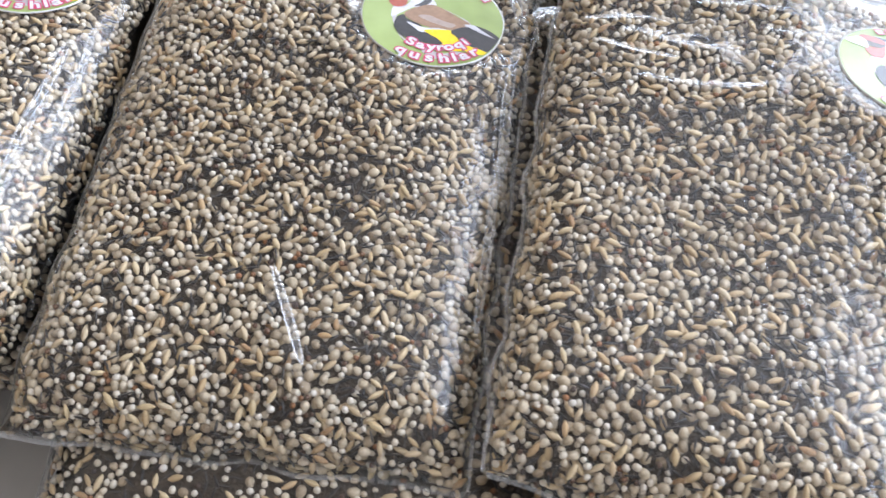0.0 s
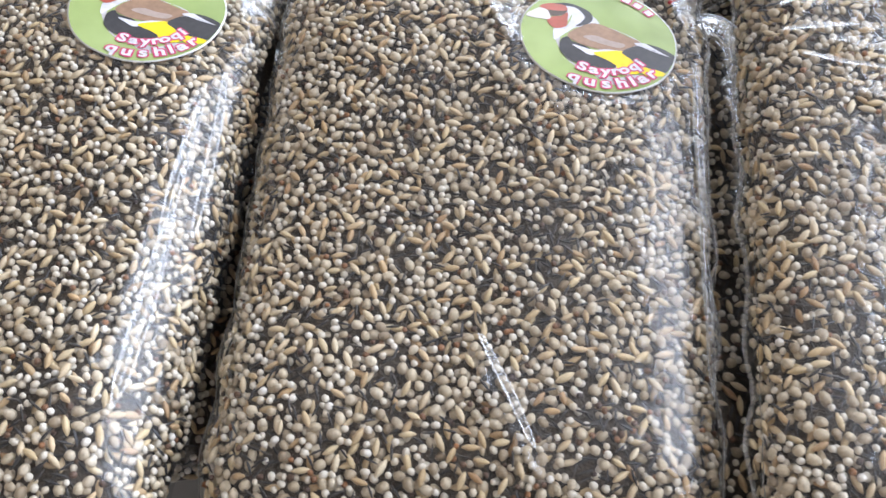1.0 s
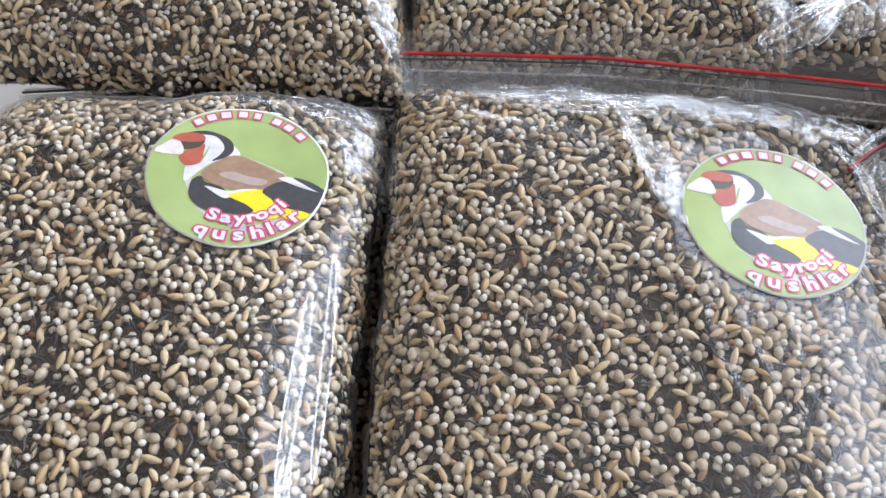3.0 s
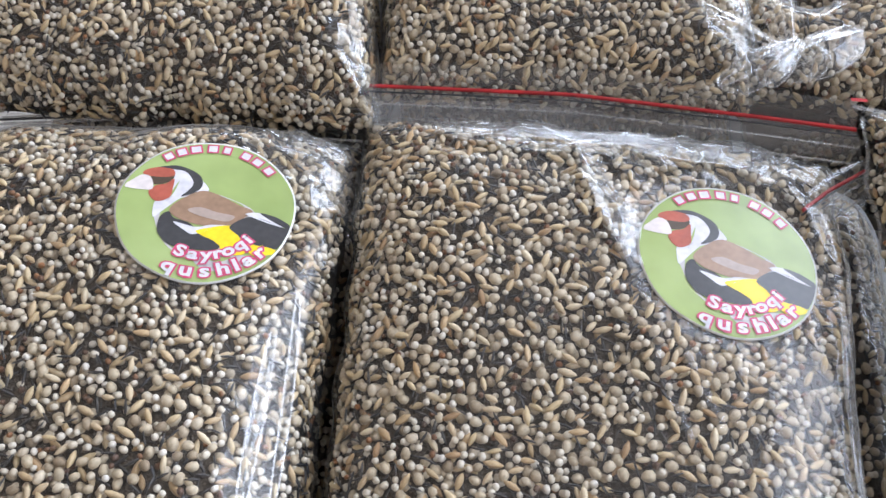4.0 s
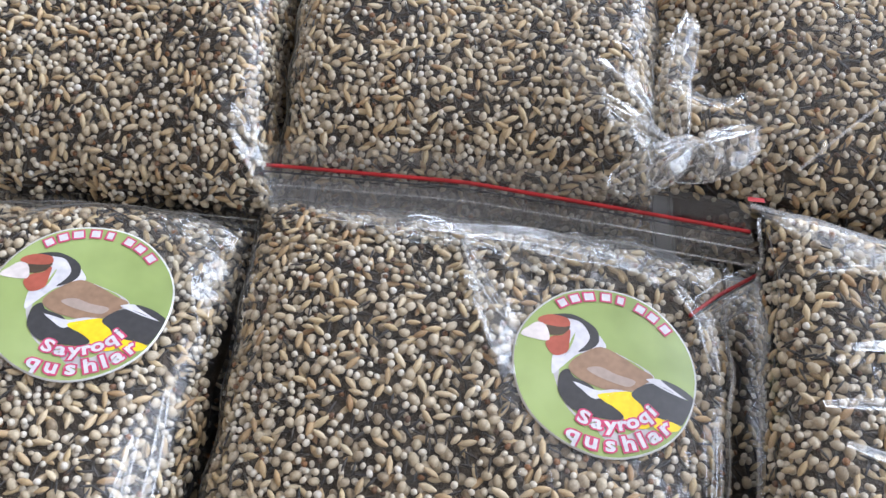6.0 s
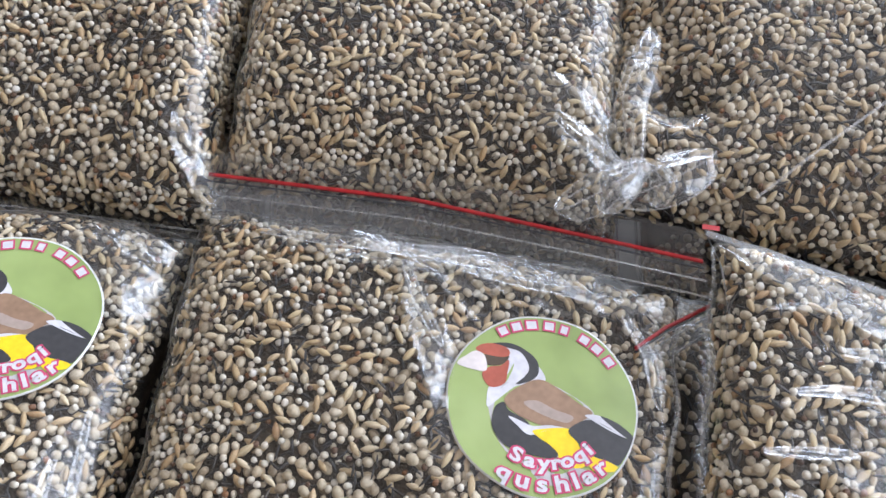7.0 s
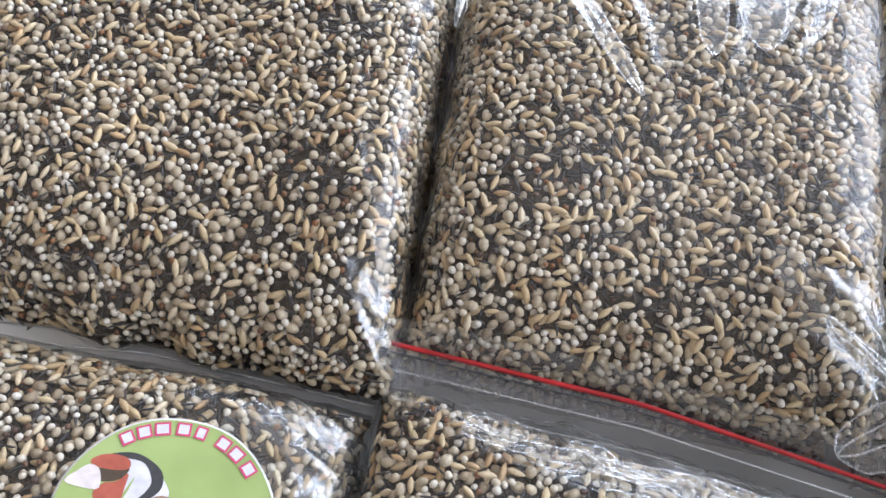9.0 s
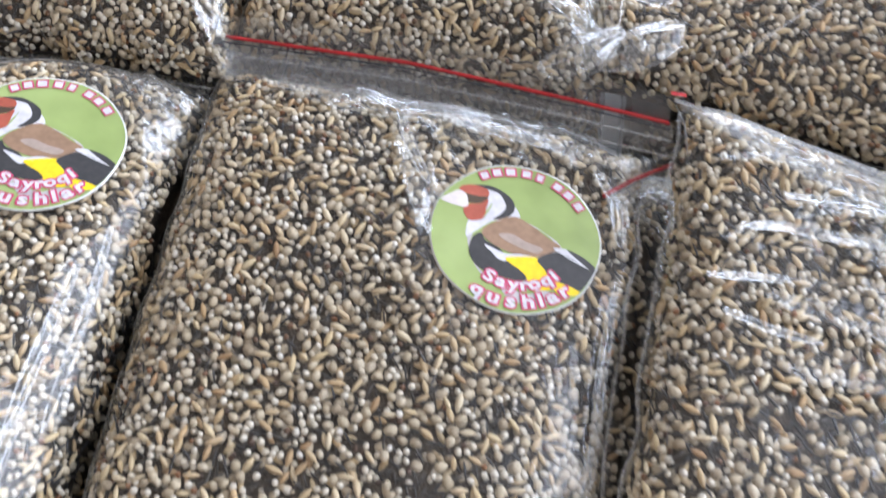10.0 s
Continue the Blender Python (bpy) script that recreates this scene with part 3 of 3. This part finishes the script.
def zip_strip(parent, off, low, red, high, seed, coloured=True):
    """The closure along a bag's mouth: a clear band, moulded ribs, one of them red, a black line painted as shade, and
    a lip above.
    """
    L, R, H = along(low), along(red), along(high)
    S, lip_sheet = sheet(L, R, 9, 0.0012, seed), sheet(R, H, 6, 0.0008, seed)
    strip = part("zip_closure", mesh_of("zip_closure", S.reshape(-1, 3) - off, grid_faces(*S.shape[:2])), [ZIPFILM], parent, "clear zip closure of the bag")
    part("lip", mesh_of("lip", lip_sheet.reshape(-1, 3) - off, grid_faces(*lip_sheet.shape[:2])), [CRISP], strip)
    way = R - L
    way /= np.linalg.norm(way, axis=1)[:, None]
    up = np.cross(np.gradient(R, axis=0), way)
    up /= np.linalg.norm(up, axis=1)[:, None]
    # the black one is no rib: it paints the shade below the red line
    for at, wide, m, nm in ((1.0, 0.00068, RED if coloured else EDGE, "red_line"), (0.86, 0.0003, PBLACK, "rib_and_shade_line"), (0.58, 0.0002, EDGE, "rib_and_shade_line"), (0.14, 0.00025, EDGE, "rib_and_shade_line")):
        P = L * (1 - at) + R * at + up * (0.0014 + 0.0012 * math.sin(math.pi * at))
        ring = []
        for q in range(6):
            t = 2 * np.pi * q / 6
            ring.append(P + way * wide * math.cos(t) + up * 0.0005 * math.sin(t))
        V = np.stack(ring + [ring[0]], 1)
        part(nm, mesh_of(nm, V.reshape(-1, 3) - off, grid_faces(*V.shape[:2])), [m], strip)
    return strip


def laid(P, skin, lift):
    """The line P let down on the film of a bag, a little above it."""
    film, out = SKINS[skin], P.copy()
    for q in out:
        q[2] = film[np.argmin(((film[:, :2] - q[:2]) ** 2).sum(1)), 2]
    out[:, 2] = np.convolve(np.pad(out[:, 2], 5, mode="edge"), np.ones(11) / 11, "valid") + lift
    return out


def leaf(parent, off, spine, half, lean=(0.0, 0.0, 1.0), pleats=2, deep=0.0012, tip=0.25, skin=0, lift=0.0012, ramp=0.0, name="film_fold"):
    """A loose tongue of film along a spine: pleated lengthwise, narrow at its root, rounded at its tip, with a bright rim."""
    P = along(M(*spine), 40)
    if skin:
        P = laid(P, skin, lift)
        P[:, 2] += ramp * np.linspace(0, 1, 40)
    t = np.linspace(0, 1, 40)
    way = np.cross(np.gradient(P, axis=0), np.array(lean))
    way /= np.linalg.norm(way, axis=1)[:, None]
    up = np.cross(way, np.gradient(P, axis=0))
    up /= np.linalg.norm(up, axis=1)[:, None]
    wide = half * mm * (tip + (1 - tip) * np.sin(np.pi * np.clip(t * 0.92 + 0.02, 0, 1)) ** 0.7) * np.clip((1.002 - t) * 9, 0, 1) ** 0.5
    s = np.linspace(-1, 1, 25)
    S = P[:, None] + way[:, None] * (wide[:, None] * s[None])[..., None]
    ridge = np.abs(((s[None] * pleats + 0.25 * np.sin(5 * t)[:, None]) % 1.0) * 2 - 1)
    S = S + up[:, None] * (deep * (ridge - 0.5) * (0.4 + 0.6 * t[:, None]) - 0.5 * wide[:, None] * s[None] ** 2 * (deep > 0.0006))[..., None]
    ob = part(name, mesh_of(name, S.reshape(-1, 3) - off, grid_faces(40, 25)), [CRISP], parent, "crumpled loose fold of clear film")
    # two rims; deep folds also get two inner lines as painted crest glints
    for line in (S[:, 0], S[:, -1], S[:, 8], S[:, 15])[:4 if deep > 0.0006 else 2]:
        v, f = ribbon(line + up * 0.00015, way, 0.00024)
        part("rim_and_crest_glint", mesh_of("rim_and_crest_glint", v - off, f), [EDGE], ob)
    return ob




# ---- the heap: lower bags first ----
seed_bag("clear plastic bag of bird seed lying flat on the table",
         M((-90, 56, 22), (68, 36, 22), (98, 284, 38), (-76, 296, 38)), 0.027, 0.019, lumps=[(0.078, 0.262, 0.018, 0.012), (0.048, 0.13, 0.02, 0.003), (0.055, 0.17, 0.02, 0.007), (0.060, 0.21, 0.02, 0.011), (0.064, 0.24, 0.018, 0.013)], seed=31, seams="lb", dense=(60, 80),
         keep=lambda x, y: (y < 0.105) | ((x > 0.018 + 0.2 * (y - 0.06)) & (x < 0.098)) | (x < -0.068))
seed_bag("clear plastic bag of bird seed under the plump bag",
         M((-232, 122, 22), (-96, 116, 22), (-79, 285, 38), (-205, 300, 38)), 0.026, 0.019, seed=32, seams="r", dense=(60, 80),
         keep=lambda x, y: x > -0.125)
seed_bag("clear plastic bag of bird seed under the creased bag",
         M((72, 34, 22), (204, 0, 22), (234, 205, 38), (100, 252, 38)), 0.026, 0.019, seed=33, seams="l", dense=(60, 80),
         keep=lambda x, y: x < 0.10)
seed_bag("clear plastic bag of mixed bird seed beneath the far bags",
         M((-205, 328, 28), (-72, 322, 28), (-62, 500, 30), (-200, 510, 30)), 0.034, 0.026, seed=34, seams="r", dense=(60, 80),
         keep=lambda x, y: (y < 0.34) | (x > -0.09))
seed_bag("clear plastic bag of mixed bird seed beneath the far bags",
         M((-68, 320, 28), (60, 304, 28), (82, 490, 30), (-58, 500, 30)), 0.034, 0.026, seed=35, seams="l", dense=(60, 80),
         keep=lambda x, y: (y < 0.33) | (x < -0.05))
seed_bag("clear plastic bag of mixed bird seed beneath the far bags",
         M((68, 298, 28), (200, 258, 28), (235, 440, 30), (90, 485, 30)), 0.034, 0.026, seed=36, seams="l", dense=(60, 80),
         keep=lambda x, y: y < 0.31)

# ---- front row ----
CA, NA = (-0.1194, 0.2497, 0.0916), (0.16, -0.041, 0.986)
CB, NBB = (0.0249, 0.2268, 0.0879), (0.112, -0.048, 0.993)
CC, NC = (0.1775, 0.1915, 0.0925), (0.16, 0.02, 0.985)

bag_a, off_a = seed_bag("plump clear zip bag of bird seed with a round green sticker",
    M((-230, 86, 46), (-103, 72, 46), (-78, 288, 70), (-205, 304, 70)), 0.027, 0.008, (5, 8, 0.5, 6), press=[(CA, NA, 0.025)], seed=3, seams="b", patches=[(-0.091, 0.268, 0.022, 0.016, -25)], crinkles=[(-0.092, 0.270, 0.020, 0.022, -25, 0.0010), (-0.112, 0.17, 0.06, 0.012, 80, 0.0012)],
    creases=[(-0.100, 0.283, -0.080, 0.276, 0.0016, 0.0012), (-0.098, 0.272, -0.079, 0.262, 0.0014, 0.0011), (-0.112, 0.20, -0.118, 0.12, 0.003, 0.001),
             (-0.094, 0.258, -0.086, 0.235, 0.0014, 0.001), (-0.090, 0.287, -0.078, 0.283, 0.0012, 0.001)])
# pleats added to shape the white glare streaks, leaned to the east window
for spine, half in ((((-99, 212, 0), (-102, 185, 0), (-105, 160, 0)), 1.8), (((-103, 170, 0), (-106, 140, 0), (-110, 112, 0)), 2.2), (((-93, 225, 0), (-95, 195, 0), (-98, 165, 0)), 1.3)):
    leaf(bag_a, off_a, spine, half, (0.6, 0, 1), 1, 0.0004, 0.3, 3, 0.0006, name="glint_pleat")
sticker(bag_a, off_a, CA, NA, 0)
zip_strip(bag_a, off_a, M((-200, 298, 73), (-140, 297, 74), (-77, 288, 73)), M((-200, 309, 72), (-140, 308, 73), (-77, 299, 72)), M((-200, 314, 71), (-140, 313, 72), (-77, 304, 71)), 9, False)

bag_b, off_b = seed_bag("wrinkled clear zip bag of bird seed with a round green sticker",
    M((-95, 88, 47), (34.5, 72, 47), (65.5, 263, 81), (-75, 294, 79)), 0.0170, 0.006, (5.2, 8, 0.5, 5), press=[(CB, NBB, 0.025)], seed=4, seams="rb", patches=[(0.004, 0.269, 0.058, 0.011, -15), (-0.003, 0.240, 0.028, 0.006, -72)], crinkles=[(0.005, 0.268, 0.062, 0.014, -14, 0.0012), (0.052, 0.225, 0.045, 0.010, 80, 0.0004), (0.000, 0.238, 0.03, 0.009, -72, 0.0005), (0.02, 0.198, 0.03, 0.008, 0, 0.0003), (-0.015, 0.106, 0.022, 0.007, -62, 0.001)],
    lumps=[(0.01, 0.245, 0.05, 0.003)],
    creases=[(-0.012, 0.264, -0.003, 0.222, 0.0016, 0.0016), (-0.005, 0.262, 0.006, 0.250, 0.0014, 0.0014), (-0.055, 0.277, -0.004, 0.262, 0.0020, 0.0012),
             (-0.030, 0.276, 0.030, 0.258, 0.0015, 0.0013), (0.000, 0.270, 0.050, 0.256, 0.0013, 0.0013), (0.018, 0.268, 0.040, 0.254, 0.0012, 0.0013),
             (0.048, 0.206, 0.046, 0.150, 0.0018, 0.0011), (0.051, 0.236, 0.057, 0.252, 0.0014, 0.0012), (-0.022, 0.122, -0.008, 0.090, 0.0018, 0.0016),
             (0.006, 0.199, 0.012, 0.180, 0.0012, 0.0010), (-0.002, 0.205, 0.004, 0.176, 0.0012, 0.0010)])
# pleats added for the glare below the zip, tilted to mirror the far window
for spine, half, pleats in ((((-54, 279, 0), (-30, 274, 0), (-4, 269, 0)), 2.2, 2), (((-22, 273, 0), (6, 268, 0), (34, 260, 0)), 3.6, 3),
                            (((4, 264, 0), (22, 260, 0), (44, 255, 0)), 2.6, 2), (((-12, 266, 0), (-7, 252, 0), (-1, 240, 0)), 1.6, 1), (((48, 252, 0), (54, 240, 0), (55, 226, 0)), 1.6, 1)):
    leaf(bag_b, off_b, spine, half, (0.06, 0.29, 1), pleats, 0.00022, 0.3, 4, 0.001, name="glint_pleat")
# more added pleats, leaned right to make highlights along the side
for spine, half in ((((53, 214, 0), (49, 190, 0), (46, 160, 0)), 1.8), (((46, 170, 0), (42, 140, 0), (38, 112, 0)), 1.4), (((-20, 128, 0), (-14, 112, 0), (-9, 98, 0)), 1.3)):
    leaf(bag_b, off_b, spine, half, (0.6, 0, 1), 1, 0.0004, 0.3, 4, 0.0006, name="glint_pleat")
sticker(bag_b, off_b, CB, NBB, -8)
zip_strip(bag_b, off_b, M((-72, 288, 80), (-10, 279, 83), (40, 268, 85), (74, 260, 85)), M((-74, 303, 86), (-10, 290, 91), (46, 273, 95), (70, 266, 96)),
          M((-74, 308, 92), (-10, 295, 98), (46, 279, 101), (70, 271, 101)), 5)
# the strip's end hangs down over the bag's side
zip_strip(bag_b, off_b, M((72, 248, 82), (62, 242, 80), (53, 236, 79)), M((72, 254, 90), (60, 248, 89), (51, 242, 88)), M((72, 257, 93), (60, 252, 93), (51, 246, 92)), 6)

bag_c, off_c = seed_bag("creased clear zip bag of bird seed with a green sticker",
    M((39, 71, 61), (181, 31, 51), (210, 212, 85), (75, 272, 95)), 0.0150, 0.006, (9, 9, 0.45, 12, 3.0), press=[(CC, NC, 0.025)], seed=5, seams="lb", crinkles=[(0.125, 0.215, 0.06, 0.030, -8, 0.0007), (0.165, 0.15, 0.05, 0.015, 75, 0.0006)],
    creases=[(0.077, 0.217, 0.102, 0.224, 0.0026, 0.0021), (0.086, 0.203, 0.118, 0.194, 0.0026, 0.0021), (0.086, 0.184, 0.132, 0.180, 0.0026, 0.0021),
             (0.128, 0.180, 0.148, 0.205, 0.0026, 0.0021), (0.100, 0.226, 0.150, 0.222, 0.0026, 0.0021), (0.110, 0.214, 0.150, 0.208, 0.0026, 0.0021),
             (0.080, 0.243, 0.140, 0.232, 0.0026, 0.0021), (0.12, 0.236, 0.17, 0.226, 0.0018, 0.0014), (0.160, 0.165, 0.150, 0.135, 0.0016, 0.0014)])
sticker(bag_c, off_c, CC, NC, -22)
edge_line = along(M((40, 76, 67), (57, 161, 80.5), (68, 219, 89), (74, 250, 93)), 90)
edge_line[:, 0] += 0.0002 * np.sin(np.arange(90) * 2.1)
v, f = ribbon(edge_line, np.tile((-0.5, 0.1, 0.85), (90, 1)), 0.0006)
part("seam", mesh_of("seam", v - off_c, f), [EDGE], bag_c, "pale welded film seam")
hem = np.concatenate([sheet(along(M((74, 268, 98), (85, 248, 109.5), (105, 234, 109), (206, 194, 103))), along(M((72.5, 274, 95), (93, 263.5, 98), (116, 253, 98), (210, 213, 93))), 12, 0.001, 15, 0.001)])
part("film_hem", mesh_of("film_hem", hem.reshape(-1, 3) - off_c, grid_faces(*hem.shape[:2])), [CRISP], bag_c, "loose hem of clear film at the mouth")
# pleats tilted back so that they show as the white streaks of glare
for spine, half in ((((83, 222, 108.5), (103, 221, 109.5), (130, 218, 109.5)), 2.6), (((74, 209, 106.5), (84, 208, 107.5), (95, 207.5, 107.8)), 1.7),
                    (((77, 199, 106), (88, 194, 106.8), (101, 191, 107)), 1.5), (((96, 232, 109.5), (118, 230, 110), (146, 224, 109.5)), 3.0)):
    leaf(bag_c, off_c, spine, half, (-0.1, 0.38, 1), 1, 0.00012, 0.3, 5, 0.0018, name="glint_pleat")
side_edge = along(M((72.5, 274, 95.5), (73.5, 262, 99), (73.5, 248, 98), (70, 230, 93)), 40)
v, f = ribbon(side_edge, np.tile((-0.6, 0.1, 0.8), (40, 1)), 0.0009)
part("film_edge", mesh_of("film_edge", v - off_c, f), [EDGE], bag_c, "pale cut edge of the film")
lip = along(M((72, 275, 96), (93, 264, 98.5), (116, 253.5, 98.5), (210, 213.5, 93.5)))
v, f = ribbon(lip, np.tile((0.22, 0.9, -0.3), (len(lip), 1)), 0.0016)
part("film_lip", mesh_of("film_lip", v - off_c, f), [EDGE], bag_c, "pale folded film edge")
v, f = ribbon(along(M((70.5, 275, 98.5), (75, 274, 98.8)), 6), np.tile((0.22, 0.9, -0.3), (6, 1)), 0.0012)
part("red_line", mesh_of("red_line", v - off_c + np.array((0, 0, 0.0004)), f), [RED], bag_c)

# ---- back row ----
bag_d, off_d = seed_bag("tightly filled clear bag of bird seed with a pointed corner",
    M((-217, 309, 78), (-72, 289, 77), (-63, 496, 92), (-212, 506, 92)), 0.033, 0.010, (14, 3.4, 0.5, 8), seed=6, seams="r", patches=[(-0.076, 0.301, 0.014, 0.005, -65)], crinkles=[(-0.080, 0.37, 0.08, 0.012, 87, 0.0005), (-0.078, 0.300, 0.016, 0.010, -60, 0.0012)],
    creases=[(-0.088, 0.318, -0.077, 0.294, 0.0022, 0.0018), (-0.082, 0.36, -0.078, 0.40, 0.0020, 0.0012), (-0.090, 0.37, -0.083, 0.33, 0.0022, 0.0010)])

bag_e, off_e = seed_bag("clear bag of bird seed with long wrinkles and crumpled corner",
    M((-71, 302, 80), (46, 284, 84), (80, 480, 92), (-61, 497, 92)), 0.031, 0.010, (11, 3.2, 0.5, 8), seed=7, seams="", patches=[(0.036, 0.308, 0.024, 0.009, -50)], crinkles=[(0.045, 0.40, 0.09, 0.022, 82, 0.0003), (0.040, 0.31, 0.03, 0.014, -50, 0.0009)],
    creases=[(-0.031, 0.430, -0.009, 0.377, 0.0028, 0.0022), (0.014, 0.430, 0.012, 0.384, 0.0028, 0.0022), (0.032, 0.430, 0.027, 0.393, 0.0028, 0.0022),
             (0.044, 0.430, 0.032, 0.392, 0.0024, 0.0020), (0.060, 0.430, 0.052, 0.355, 0.0022, 0.0014), (0.030, 0.320, 0.046, 0.296, 0.0016, 0.0016), (0.038, 0.325, 0.050, 0.30, 0.0014, 0.0014)])
# the drawn-together corner of the far bag: tongues of loose film
for spine, half, lean, pleats in ((((46, 277, 109), (59, 281, 115), (72, 287, 116)), 8, (0, 0, 1), 1), (((50, 284, 111), (50, 305, 118), (57, 326, 119), (60, 336, 117)), 5.0, (-0.5, 0, 1), 1),
                                  (((54, 287, 113), (43, 281, 113), (29, 274, 107)), 7.5, (0, 0.2, 1), 2), (((47, 286, 112), (39, 295, 113), (31, 308, 110)), 3.0, (0, 0, 1), 1),
                                  (((52, 284, 113), (46, 278, 112), (41, 273, 108)), 4.5, (0.2, 0, 1), 1), (((56, 286, 113), (58, 280, 113), (55, 274, 109)), 3.5, (-0.2, 0, 1), 1)):
    leaf(bag_e, off_e, spine, half, lean, pleats)
# long flat pleats in the film further back
for spine, half in ((((-42, 425, 0), (-30, 398, 0), (-14, 361, 0)), 3.0), (((8, 440, 0), (8, 410, 0), (5.5, 377, 0)), 4.6),
                    (((25, 440, 0), (23, 412, 0), (20, 381, 0)), 7.0), (((47, 440, 0), (42, 412, 0), (33, 386, 0)), 4.0)):
    leaf(bag_e, off_e, spine, half, (0, 0.2, 1), 1, 0.00012, 0.3, 7, 0.001, 0.007, name="glint_pleat")

bag_f, off_f = seed_bag("clear plastic bag of mixed bird seed with a folded film flap",
    M((40, 290, 86), (200, 235, 92), (232, 445, 118), (74, 486, 100)), 0.027, 0.014, (9, 3.0, 0.5, 8), lumps=[(0.055, 0.302, 0.018, 0.006), (0.064, 0.338, 0.012, -0.008), (0.067, 0.316, 0.010, -0.014)], seed=8, seams="", crinkles=[(0.066, 0.325, 0.04, 0.012, 80, 0.0007), (0.09, 0.284, 0.02, 0.008, 60, 0.0008)],
    creases=[(0.088, 0.282, 0.092, 0.290, 0.0012, 0.0012), (0.070, 0.35, 0.078, 0.31, 0.003, 0.002), (0.105, 0.310, 0.165, 0.343, 0.0010, 0.0012)])

fold_line = laid(along(M((85, 281, 0), (121, 304, 0), (170, 334, 0)), 50), 8, 0.0012)
v, f = ribbon(fold_line, np.tile((0.5, -0.8, 0.1), (50, 1)), 0.0005)
part("film_edge", mesh_of("film_edge", v - off_f, f), [EDGE], bag_f, "thin bright edge of folded film")

# a printed sheet beside the heap
paper_sheet = tagged(new("paper_sheet", box_mesh("paper_sheet", (-0.045, -0.06, 0.0), (0.045, 0.06, 0.0004))), label="white printed paper on the table beside the bags", category="paper")
paper_sheet.data.materials.append(PAPER)
paper_sheet.matrix_world = pose(-0.325, 0.50, 0.0002, 0, 0, 32)
for k in range(5):
    part("printed_bar", box_mesh("printed_bar", (-0.035, -0.045 + 0.02 * k, 0.0005), (0.035, -0.036 + 0.02 * k, 0.0007)), [PBLACK], paper_sheet)
